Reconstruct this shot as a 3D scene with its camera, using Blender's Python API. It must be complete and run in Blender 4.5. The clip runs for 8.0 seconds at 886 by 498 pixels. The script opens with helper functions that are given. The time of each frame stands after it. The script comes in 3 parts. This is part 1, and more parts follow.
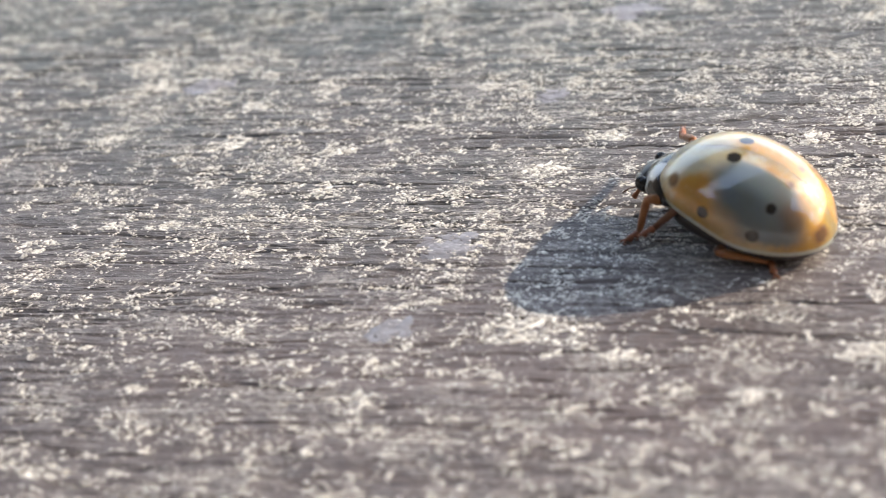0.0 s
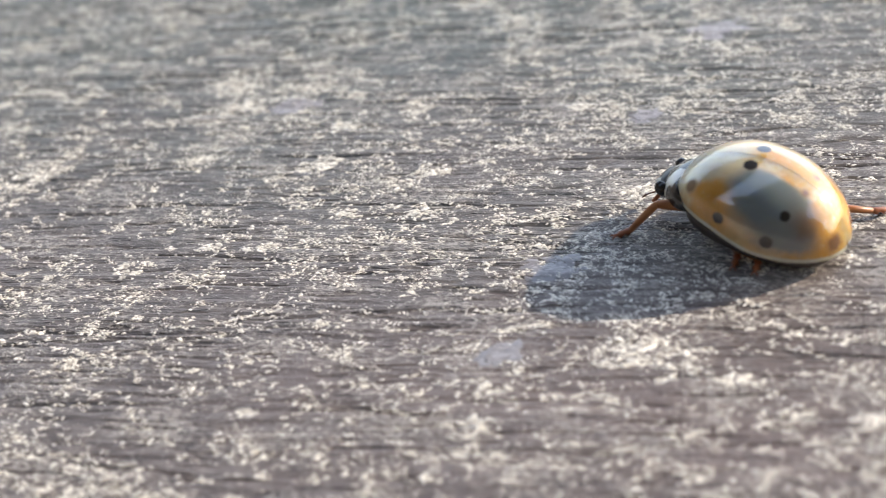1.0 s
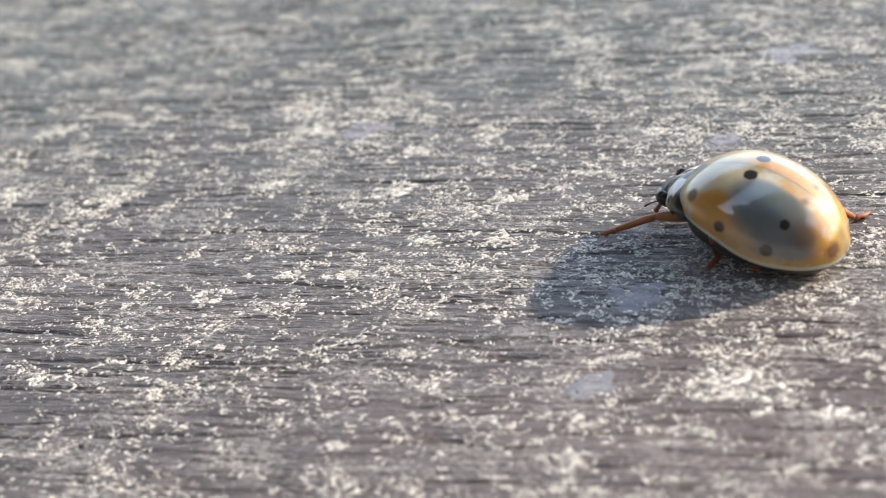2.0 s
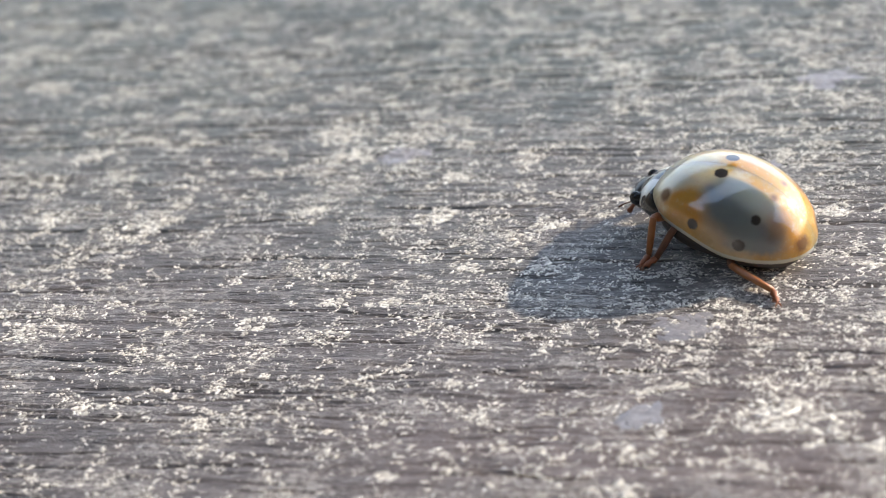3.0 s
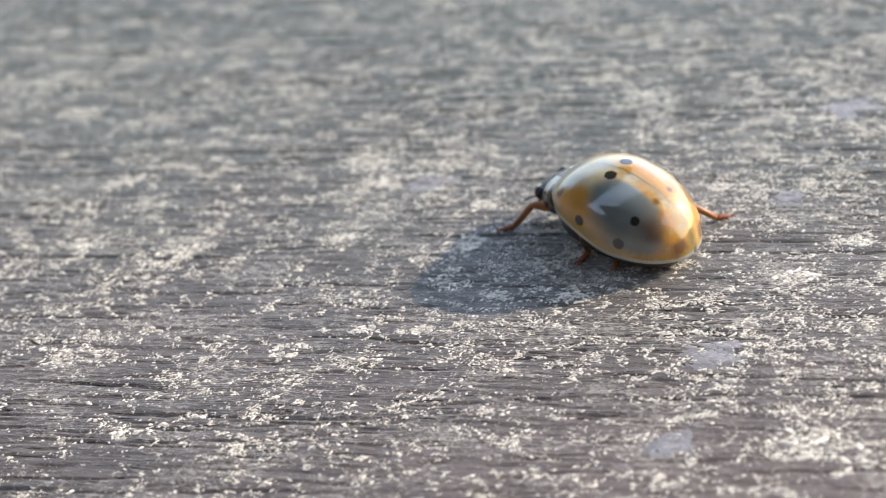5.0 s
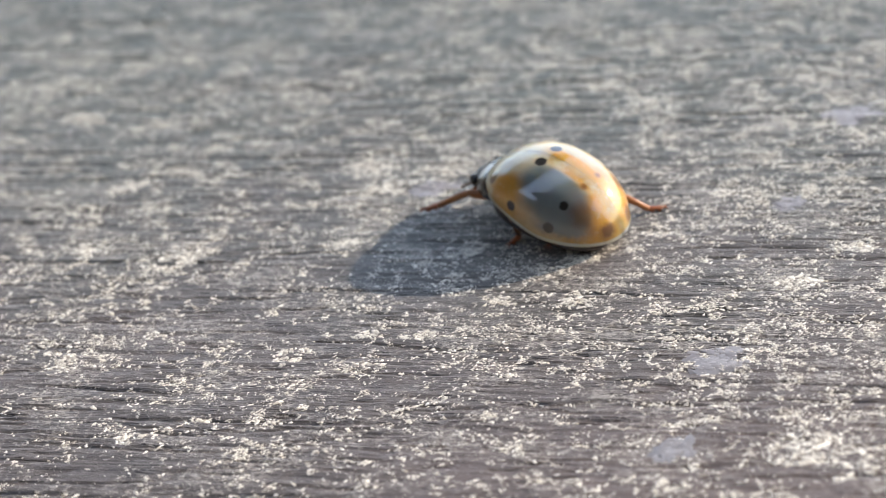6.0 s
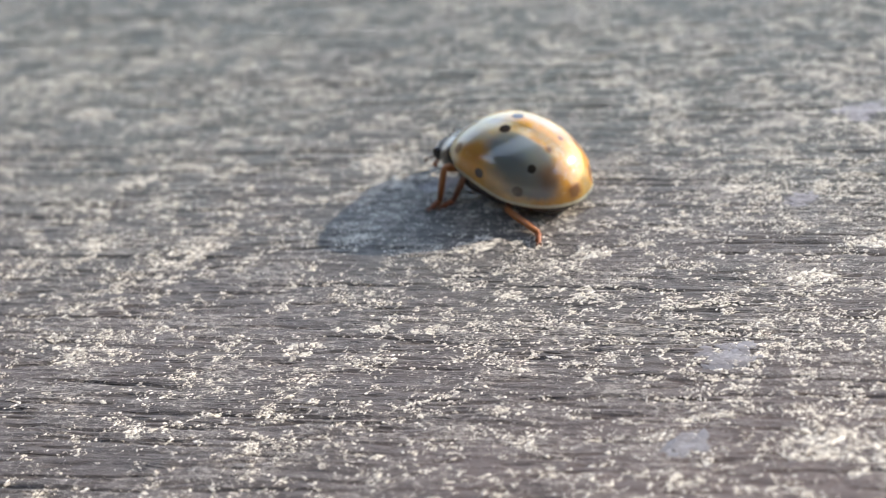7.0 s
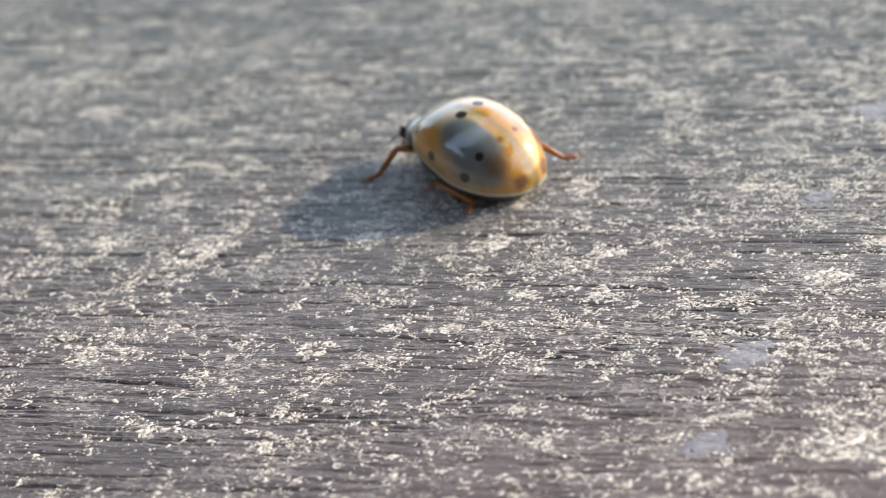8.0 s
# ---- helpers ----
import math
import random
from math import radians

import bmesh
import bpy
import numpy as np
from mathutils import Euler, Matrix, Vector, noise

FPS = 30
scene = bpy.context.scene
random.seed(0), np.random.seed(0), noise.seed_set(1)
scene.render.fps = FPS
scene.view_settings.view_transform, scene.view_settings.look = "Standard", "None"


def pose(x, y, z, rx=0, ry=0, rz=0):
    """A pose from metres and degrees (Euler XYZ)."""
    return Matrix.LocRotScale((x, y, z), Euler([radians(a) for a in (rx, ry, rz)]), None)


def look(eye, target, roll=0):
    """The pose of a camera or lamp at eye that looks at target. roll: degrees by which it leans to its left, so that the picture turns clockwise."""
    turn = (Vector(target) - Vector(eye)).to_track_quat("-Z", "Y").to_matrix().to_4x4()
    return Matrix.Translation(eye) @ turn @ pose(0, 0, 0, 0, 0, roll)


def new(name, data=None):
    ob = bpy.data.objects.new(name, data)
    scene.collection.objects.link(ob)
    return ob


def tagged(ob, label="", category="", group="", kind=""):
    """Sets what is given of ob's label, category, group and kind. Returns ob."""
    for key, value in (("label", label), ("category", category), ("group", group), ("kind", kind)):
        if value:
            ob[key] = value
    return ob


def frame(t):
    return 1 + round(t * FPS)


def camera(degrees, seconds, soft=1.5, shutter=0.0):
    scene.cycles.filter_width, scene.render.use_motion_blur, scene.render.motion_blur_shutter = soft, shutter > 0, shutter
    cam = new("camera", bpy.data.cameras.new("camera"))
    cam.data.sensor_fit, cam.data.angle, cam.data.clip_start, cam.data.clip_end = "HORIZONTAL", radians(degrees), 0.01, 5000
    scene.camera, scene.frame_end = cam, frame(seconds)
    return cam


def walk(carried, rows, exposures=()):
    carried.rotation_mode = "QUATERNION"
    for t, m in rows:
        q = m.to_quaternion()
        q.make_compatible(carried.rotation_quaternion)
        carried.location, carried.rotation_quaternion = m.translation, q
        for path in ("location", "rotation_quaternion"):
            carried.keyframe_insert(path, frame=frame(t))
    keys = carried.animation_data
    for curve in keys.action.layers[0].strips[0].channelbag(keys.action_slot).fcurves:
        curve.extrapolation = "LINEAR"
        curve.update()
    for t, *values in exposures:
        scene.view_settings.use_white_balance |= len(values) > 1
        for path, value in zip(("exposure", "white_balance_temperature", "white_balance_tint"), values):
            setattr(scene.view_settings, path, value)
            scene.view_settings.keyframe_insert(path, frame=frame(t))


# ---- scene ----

MM = 0.001  # one millimetre


# ---------------------------------------------------------------- camera
def held(x, y, z, yaw, pitch, roll):
    return pose(x * MM, y * MM, z * MM, 90 + pitch, 0, yaw) @ pose(0, 0, 0, 0, 0, roll)


cam = camera(33.0, 8.0, soft=0.8, shutter=0.4)
cam.data.dof.use_dof = True
cam.data.dof.focus_distance = 48.6 * MM
cam.data.dof.aperture_fstop = 62.0
PATH = [
    (0.0, 0.002, -0.002, 27.997, -0.002, -36.912, -8.122),
    (0.5, -1.407, 0.162, 28.342, 0.131, -36.729, -8.235),
    (1.0, -2.978, 0.640, 28.573, 0.176, -36.546, -8.208),
    (1.5, -4.322, 1.109, 28.922, 0.316, -36.466, -8.290),
    (3.0, -6.540, 2.080, 29.754, 0.460, -35.886, -8.277),
    (3.5, -6.974, 2.009, 30.113, 0.492, -35.757, -8.271),
    (4.0, -7.293, 2.074, 30.370, 0.449, -35.649, -8.203),
    (4.5, -7.355, 1.946, 30.605, 0.493, -35.534, -8.152),
    (6.0, -7.521, 1.644, 30.919, 0.417, -35.229, -7.991),
    (6.5, -7.677, 1.664, 30.937, 0.370, -35.176, -7.916),
    (7.0, -7.927, 1.665, 30.556, 0.405, -35.059, -7.863),
    (7.5, -8.063, 1.785, 30.412, 0.460, -34.967, -7.871),
    (8.0, -8.373, 1.938, 30.304, 0.466, -34.983, -7.817),
]
walk(cam, [(t, held(*row)) for t, *row in PATH], [(0.0, 1.15, 7310, 14), (3.5, 1.10, 7110, 13), (8.0, 1.02, 7260, 14)])

# ---------------------------------------------------------------- light
SUN_UP, SUN_SIDE = 22.5, 15.0  # degrees above the board; degrees from +x towards +y
world = bpy.data.worlds.new("sky")
scene.world = world
world.use_nodes = True
sky = world.node_tree.nodes.new("ShaderNodeTexSky")
sky.sky_type, sky.sun_disc = "NISHITA", False
sky.air_density, sky.dust_density, sky.ozone_density = 1.15, 0.9, 2.0
sky.sun_elevation, sky.sun_rotation = radians(SUN_UP), radians(90 - SUN_SIDE)
# a thin high haze whitens the whole sky
haze = world.node_tree.nodes.new("ShaderNodeMix")
haze.data_type, haze.blend_type = "RGBA", "ADD"
haze.inputs[0].default_value, haze.inputs[7].default_value = 1.0, (2.3, 3.0, 4.4, 1)
world.node_tree.links.new(sky.outputs["Color"], haze.inputs[6])
world.node_tree.links.new(haze.outputs[2], world.node_tree.nodes["Background"].inputs["Color"])
world.node_tree.nodes["Background"].inputs["Strength"].default_value = 0.15
lamp = bpy.data.lights.new("sun", "SUN")
lamp.energy, lamp.angle, lamp.color = 2.36, radians(0.55), (1.0, 0.89, 0.76)
sun = new("sun", lamp)
ux, uy, uz = (math.cos(radians(SUN_UP)) * math.cos(radians(SUN_SIDE)), math.cos(radians(SUN_UP)) * math.sin(radians(SUN_SIDE)), math.sin(radians(SUN_UP)))
sun.matrix_world = look((ux, uy, uz), (0, 0, 0))


# ---------------------------------------------------------------- node helpers
class Nodes:
    """A short way to write a node material."""

    def __init__(self, name):
        self.mat = bpy.data.materials.new(name)
        self.mat.use_nodes = True
        self.tree = self.mat.node_tree
        self.bsdf = self.tree.nodes["Principled BSDF"]

    def put(self, socket, value):
        if isinstance(value, bpy.types.NodeSocket):
            self.tree.links.new(value, socket)
        elif value is not None:
            socket.default_value = value

    def math(self, op, a, b=None, c=None, clamp=False):
        n = self.tree.nodes.new("ShaderNodeMath")
        n.operation, n.use_clamp = op, clamp
        for socket, value in zip(n.inputs, (a, b, c)):
            self.put(socket, value)
        return n.outputs[0]

    def vec(self, op, a, b=None):
        n = self.tree.nodes.new("ShaderNodeVectorMath")
        n.operation = op
        self.put(n.inputs[0], a)
        if b is not None:
            self.put(n.inputs["Scale"] if op == "SCALE" else n.inputs[1], b)
        return n.outputs["Value"] if op in ("DISTANCE", "LENGTH") else n.outputs["Vector"]

    def coords(self, turn=0.0, scale=(1, 1, 1)):
        """Object coordinates in millimetres, turned about z and stretched."""
        tex = self.tree.nodes.new("ShaderNodeTexCoord")
        turned = self.tree.nodes.new("ShaderNodeMapping")
        self.put(turned.inputs["Vector"], tex.outputs["Object"])
        turned.inputs["Rotation"].default_value = (0, 0, radians(turn))
        turned.inputs["Scale"].default_value = (1000, 1000, 1000)
        return self.vec("MULTIPLY", turned.outputs["Vector"], scale)

    def noise(self, at, scale=1.0, detail=3.0, rough=0.55, distortion=0.0):
        n = self.tree.nodes.new("ShaderNodeTexNoise")
        self.put(n.inputs["Vector"], at)
        n.inputs["Scale"].default_value, n.inputs["Detail"].default_value = scale, detail
        n.inputs["Roughness"].default_value, n.inputs["Distortion"].default_value = rough, distortion
        return n.outputs["Fac"]

    def ramp(self, fac, stops):
        n = self.tree.nodes.new("ShaderNodeValToRGB")
        self.put(n.inputs["Fac"], fac)
        while len(n.color_ramp.elements) < len(stops):
            n.color_ramp.elements.new(0.5)
        for e, (at, colour) in zip(n.color_ramp.elements, stops):
            e.position, e.color = at, (*colour, 1) if isinstance(colour, tuple) else (colour, colour, colour, 1)
        return n.outputs["Color"]

    def step(self, value, low, high):
        n = self.tree.nodes.new("ShaderNodeMapRange")
        n.interpolation_type = "SMOOTHSTEP"
        self.put(n.inputs["Value"], value)
        n.inputs["From Min"].default_value, n.inputs["From Max"].default_value = low, high
        return n.outputs["Result"]

    def mix(self, fac, a, b, blend="MIX"):
        n = self.tree.nodes.new("ShaderNodeMix")
        n.data_type, n.blend_type = "RGBA", blend
        self.put(n.inputs[0], fac)
        for socket, value in ((n.inputs[6], a), (n.inputs[7], b)):
            self.put(socket, (*value, 1) if isinstance(value, tuple) else value)
        return n.outputs[2]

    def bump(self, height, strength, distance):
        n = self.tree.nodes.new("ShaderNodeBump")
        self.put(n.inputs["Height"], height)
        n.inputs["Strength"].default_value, n.inputs["Distance"].default_value = strength, distance
        self.put(self.bsdf.inputs["Normal"], n.outputs["Normal"])

    def island(self):
        return self.tree.nodes.new("ShaderNodeNewGeometry").outputs["Random Per Island"]

    def done(self, colour, rough, **more):
        self.put(self.bsdf.inputs["Base Color"], (*colour, 1) if isinstance(colour, tuple) else colour)
        self.put(self.bsdf.inputs["Roughness"], rough)
        for key, value in more.items():
            self.put(self.bsdf.inputs[key.replace("_", " ")], value)
        return self.mat


GRAIN = -13.5  # degrees by which the grain turns from +x


def wood_material():
    m = Nodes("weathered_wood")
    fine = m.noise(m.coords(-GRAIN, (0.35, 5.0, 5.0)), 1.0, 4, 0.65)
    fibre = m.noise(m.coords(-GRAIN, (0.9, 15.0, 15.0)), 1.0, 3, 0.6)
    broad = m.noise(m.coords(-GRAIN, (0.05, 0.22, 0.22)), 1.0, 3, 0.5)
    grit = m.noise(m.coords(-GRAIN, (4.0, 8.0, 8.0)), 1.0, 5, 0.75)
    crowd = m.noise(m.coords(-GRAIN, (0.35, 0.6, 0.6)), 1.0, 3, 0.6)
    colour = m.ramp(fine, [(0.25, (0.084, 0.076, 0.074)), (0.5, (0.134, 0.121, 0.117)), (0.75, (0.188, 0.171, 0.164))])
    colour = m.mix(m.math("MULTIPLY", m.step(fibre, 0.50, 0.30), 0.7), colour, (0.05, 0.045, 0.043))
    # short dark slits where the fibres part
    slits = m.noise(m.coords(-GRAIN, (0.75, 9.0, 9.0)), 1.0, 2, 0.5, 0.25)
    colour = m.mix(m.step(slits, 0.39, 0.345), colour, (0.03, 0.027, 0.026))
    colour = m.mix(m.math("MULTIPLY", m.step(broad, 0.42, 0.68), 0.35), colour, (0.19, 0.158, 0.152))
    # a thin green film grows thicker towards the far edge
    across = m.tree.nodes.new("ShaderNodeSeparateXYZ")
    m.put(across.inputs[0], m.coords(-GRAIN))
    algae = m.noise(m.coords(0, (0.12, 0.12, 0.12)), 1.0, 4, 0.6)
    algae = m.math("MULTIPLY", m.step(m.math("MULTIPLY_ADD", algae, 30.0, across.outputs["Y"]), 44.0, 76.0), 0.85)
    colour = m.mix(algae, colour, (0.117, 0.142, 0.132))
    # the wood is redder towards the near end
    warm = m.math("MULTIPLY", m.step(m.math("SUBTRACT", across.outputs["X"], across.outputs["Y"]), -62.0, -30.0), 0.8)
    colour = m.mix(warm, colour, (1.10, 0.96, 0.90), "MULTIPLY")
    blotch = m.noise(m.coords(-GRAIN, (1.3, 2.6, 2.6)), 1.0, 4, 0.65)
    colour = m.mix(m.math("MULTIPLY", m.step(blotch, 0.52, 0.66), 0.5), colour, (0.26, 0.243, 0.227))
    colour = m.mix(m.math("MULTIPLY", m.step(blotch, 0.44, 0.32), 0.4), colour, (0.085, 0.078, 0.076))
    # bleached specks, thick in some places and thin in others
    specks = m.step(m.math("ADD", grit, m.math("MULTIPLY_ADD", crowd, 0.5, -0.25)), 0.535, 0.60)
    colour = m.mix(m.math("MULTIPLY", specks, 0.55), colour, (0.48, 0.45, 0.40))
    height = m.math("ADD", m.math("MULTIPLY", fibre, 0.8), grit)
    m.bump(m.math("ADD", height, m.step(slits, 0.31, 0.37)), 0.6, 0.06 * MM)
    return m.done(colour, m.math("MULTIPLY_ADD", grit, -0.3, 0.72), Specular_IOR_Level=0.5)


def fleck_material():
    m = Nodes("lichen_crust")
    grit = m.noise(m.coords(0, (7, 7, 7)), 1.0, 4, 0.65)
    colour = m.mix(m.island(), (0.40, 0.38, 0.33), (0.95, 0.92, 0.82))
    colour = m.mix(m.step(grit, 0.50, 0.34), colour, (0.28, 0.25, 0.21))
    across = m.tree.nodes.new("ShaderNodeSeparateXYZ")
    m.put(across.inputs[0], m.coords(-GRAIN))
    film = m.noise(m.coords(0, (0.12, 0.12, 0.12)), 1.0, 4, 0.6)
    film = m.step(m.math("MULTIPLY_ADD", film, 30.0, across.outputs["Y"]), 46.0, 78.0)
    colour = m.mix(m.math("MULTIPLY", film, 0.55), colour, (0.24, 0.275, 0.26))
    m.bump(grit, 0.7, 0.04 * MM)
    return m.done(colour, 0.55)


def film_material():
    m = Nodes("dried_film")
    grit = m.noise(m.coords(0, (3, 3, 3)), 1.0, 4, 0.6)
    colour = m.mix(grit, (0.17, 0.166, 0.172), (0.31, 0.306, 0.322))
    m.bump(grit, 0.4, 0.04 * MM)
    return m.done(colour, 0.42)


SPOTS = ((0.28, 0.47, 2.54, 0.22), (0.66, 1.90, 1.39, 0.19), (-0.87, 1.865, 0.95, 0.20), (-1.24, 1.36, 1.69, 0.16))
FAINT = ((1.86, 1.26, 1.81, 0.22), (-1.48, 0.42, 2.02, 0.12))


def elytron_material():
    m = Nodes("elytron_shell")
    at = m.coords()
    split = m.tree.nodes.new("ShaderNodeSeparateXYZ")
    m.put(split.inputs[0], at)
    side = m.math("ABSOLUTE", split.outputs["Y"])
    join = m.tree.nodes.new("ShaderNodeCombineXYZ")
    m.put(join.inputs["X"], split.outputs["X"]), m.put(join.inputs["Y"], side), m.put(join.inputs["Z"], split.outputs["Z"])
    both = join.outputs[0]
    cloud = m.noise(at, 0.75, 3, 0.5)
    mottle = m.noise(at, 2.2, 4, 0.6)
    fine = m.noise(at, 9.0, 3, 0.6)
    cream, amber, shade_tint = (0.55, 0.475, 0.315), (0.50, 0.235, 0.026), (0.085, 0.142, 0.170)
    # amber runs along the suture, over the tail and in a band on the flank
    seam = m.math("MULTIPLY", m.step(side, 0.60, 0.40), m.math("MULTIPLY", m.step(split.outputs["X"], 0.9, 0.0), m.step(cloud, 0.36, 0.52)))
    tail = m.step(split.outputs["X"], -0.8, -1.6)
    flank = m.math("MULTIPLY", m.step(m.math("MULTIPLY_ADD", cloud, 0.8, side), 1.45, 1.85), m.math("MULTIPLY_ADD", m.step(split.outputs["X"], 0.1, 0.8), 0.35, 0.55))
    gold = m.math("MAXIMUM", m.math("MAXIMUM", seam, tail), flank)
    gold = m.math("MULTIPLY", gold, m.step(m.math("MULTIPLY_ADD", mottle, 0.6, m.math("MULTIPLY", cloud, 0.7)), 0.34, 0.66))
    colour = m.mix(m.math("MULTIPLY_ADD", gold, 0.88, 0.10), cream, amber)
    colour = m.mix(m.math("MULTIPLY", m.step(fine, 0.5, 0.8), 0.12), colour, (0.56, 0.52, 0.36))
    stain = m.noise(at, 4.5, 5, 0.7)
    colour = m.mix(m.math("MULTIPLY", m.step(stain, 0.50, 0.72), 0.22), colour, (0.34, 0.24, 0.11))
    colour = m.mix(m.math("MULTIPLY", m.step(stain, 0.48, 0.30), 0.25), colour, (0.60, 0.56, 0.38))
    # shade and a dark reflection, painted into the middle of each wing case
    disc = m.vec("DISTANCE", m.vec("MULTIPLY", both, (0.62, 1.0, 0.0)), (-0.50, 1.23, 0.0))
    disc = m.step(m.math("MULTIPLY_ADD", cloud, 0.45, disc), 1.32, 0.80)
    # a fainter patch of painted shade near the shoulder
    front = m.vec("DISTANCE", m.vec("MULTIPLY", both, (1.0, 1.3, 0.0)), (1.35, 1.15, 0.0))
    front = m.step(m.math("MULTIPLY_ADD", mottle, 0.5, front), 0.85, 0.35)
    colour = m.mix(m.math("MULTIPLY", front, 0.25), colour, (0.30, 0.28, 0.21))
    # the flank is mottled browner towards the rim, and the edge is cream
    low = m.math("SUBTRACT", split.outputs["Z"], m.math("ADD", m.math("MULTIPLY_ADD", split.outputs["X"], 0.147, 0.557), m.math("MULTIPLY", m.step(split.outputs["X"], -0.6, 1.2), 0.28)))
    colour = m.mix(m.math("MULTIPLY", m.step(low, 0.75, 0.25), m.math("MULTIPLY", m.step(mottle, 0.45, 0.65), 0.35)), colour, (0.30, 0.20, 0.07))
    colour = m.mix(m.step(low, 0.10, 0.05), colour, (0.52, 0.46, 0.33))
    # the painted shade is weaker on the right case, which faces the sun
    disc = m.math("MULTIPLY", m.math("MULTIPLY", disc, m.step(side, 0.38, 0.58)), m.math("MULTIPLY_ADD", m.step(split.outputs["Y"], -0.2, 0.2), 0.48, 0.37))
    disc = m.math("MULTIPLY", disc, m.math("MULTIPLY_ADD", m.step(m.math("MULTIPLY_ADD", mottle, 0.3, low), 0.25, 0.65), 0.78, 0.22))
    colour = m.mix(disc, colour, shade_tint)

    def blots(spots, soft):
        best = None
        for x, y, z, r in spots:
            d = m.math("ADD", m.vec("DISTANCE", both, (x, y, z)), m.math("MULTIPLY_ADD", fine, 0.08, -0.04))
            s = m.step(d, r + soft, r - soft)
            best = s if best is None else m.math("MAXIMUM", best, s)
        return best

    # brown smears behind the painted shade and at the tail
    for place, wide, soft, strength in (((-1.80, 1.15, 1.35), 0.36, 0.28, 0.65), ((-2.48, 0.62, 0.60), 0.30, 0.15, 0.92)):
        smear = m.math("ADD", m.vec("DISTANCE", both, place), m.math("MULTIPLY_ADD", mottle, 0.5, -0.25))
        colour = m.mix(m.math("MULTIPLY", m.step(smear, wide + soft, wide - soft), strength), colour, (0.12, 0.052, 0.015))
    colour = m.mix(m.math("MULTIPLY", blots(FAINT, 0.10), 0.9), colour, (0.11, 0.05, 0.02))
    colour = m.mix(blots(SPOTS, 0.045), colour, (0.022, 0.018, 0.016))
    m.bump(m.noise(at, 14.0, 2, 0.5), 0.04, 0.03 * MM)
    return m.done(colour, 0.36, Coat_Weight=1.0, Coat_Roughness=0.07, Coat_IOR=1.70, Specular_IOR_Level=0.10, Subsurface_Weight=0.85, Subsurface_Radius=(1.0, 0.72, 0.36), Subsurface_Scale=1.4 * MM)


def pronotum_material():
    m = Nodes("pronotum_shell")
    split = m.tree.nodes.new("ShaderNodeSeparateXYZ")
    at = m.coords()
    m.put(split.inputs[0], at)
    side = m.math("ABSOLUTE", split.outputs["Y"])
    wobble = m.math("MULTIPLY_ADD", m.noise(at, 2.5, 2, 0.5), 0.3, -0.15)
    y = m.math("ADD", side, wobble)
    join = m.tree.nodes.new("ShaderNodeCombineXYZ")
    m.put(join.inputs["X"], split.outputs["X"]), m.put(join.inputs["Y"], y)
    # white side lobes with a black dot, white front corners, black between and along the back
    lobe = m.step(m.vec("DISTANCE", m.vec("MULTIPLY", join.outputs[0], (1.0, 0.85, 0.0)), (2.72, 0.60, 0)), 0.38, 0.31)
    lobe = m.math("MULTIPLY", lobe, m.step(split.outputs["Z"], 0.80, 0.88))
    back = m.math("MULTIPLY_ADD", m.math("MULTIPLY", side, side), -0.40, m.math("SUBTRACT", split.outputs["X"], 0.0))
    blot = m.step(m.vec("DISTANCE", join.outputs[0], (2.82, 0.93, 0)), 0.13, 0.07)
    line = m.math("MULTIPLY", m.step(side, 0.07, 0.03), m.step(split.outputs["X"], 2.7, 2.9))
    pale = m.math("MAXIMUM", m.math("MULTIPLY", m.math("MULTIPLY", lobe, m.step(back, 2.32, 2.40)), m.math("SUBTRACT", 1.0, blot)), line)
    colour = m.mix(pale, (0.018, 0.018, 0.018), (0.82, 0.80, 0.70))
    return m.done(colour, 0.22, Coat_Weight=0.4, Coat_Roughness=0.08)


def plain_material(name, colour, other, rough, scale=4.0, relief=0.3, **more):
    m = Nodes(name)
    n = m.noise(m.coords(), scale, 4, 0.6)
    m.bump(n, relief, 0.02 * MM)
    return m.done(m.mix(n, colour, other), rough, **more)


WOOD, FLECK, FILM = wood_material(), fleck_material(), film_material()
SHELL, SHIELD = elytron_material(), pronotum_material()
LEG = plain_material("leg_chitin", (0.26, 0.085, 0.028), (0.40, 0.17, 0.06), 0.32, 3.0, 0.2, Subsurface_Weight=0.15, Subsurface_Radius=(0.4, 0.2, 0.1), Subsurface_Scale=0.2 * MM)
FOOT = plain_material("foot_chitin", (0.20, 0.06, 0.025), (0.34, 0.11, 0.04), 0.4, 3.0, 0.2)
# dark brown thighs; the darkness also stands in for shade on middle shins
DIM_LEG = plain_material("dim_leg_chitin", (0.085, 0.035, 0.02), (0.20, 0.08, 0.035), 0.35, 3.0, 0.2)
DARK = plain_material("dark_chitin", (0.016, 0.013, 0.012), (0.045, 0.03, 0.022), 0.35)
EYE = plain_material("eye", (0.008, 0.008, 0.009), (0.02, 0.02, 0.02), 0.18, 30.0, 0.3)
HEAD = plain_material("head_chitin", (0.02, 0.018, 0.016), (0.05, 0.042, 0.035), 0.3)
PALE = plain_material("pale_chitin", (0.62, 0.58, 0.46), (0.70, 0.67, 0.58), 0.35)
# dark surfaces of the added walls and roofs that shape the shell's reflection
ADDED_WALL = plain_material("added_wall_boards", (0.085, 0.072, 0.06), (0.13, 0.11, 0.09), 0.8, 0.03, 0.4)
ADDED_ROOF = plain_material("added_roof_boards", (0.028, 0.030, 0.034), (0.045, 0.047, 0.052), 0.8, 0.03, 0.4)
EARTH = plain_material("earth", (0.10, 0.11, 0.05), (0.17, 0.15, 0.09), 0.9, 0.02, 0.6)


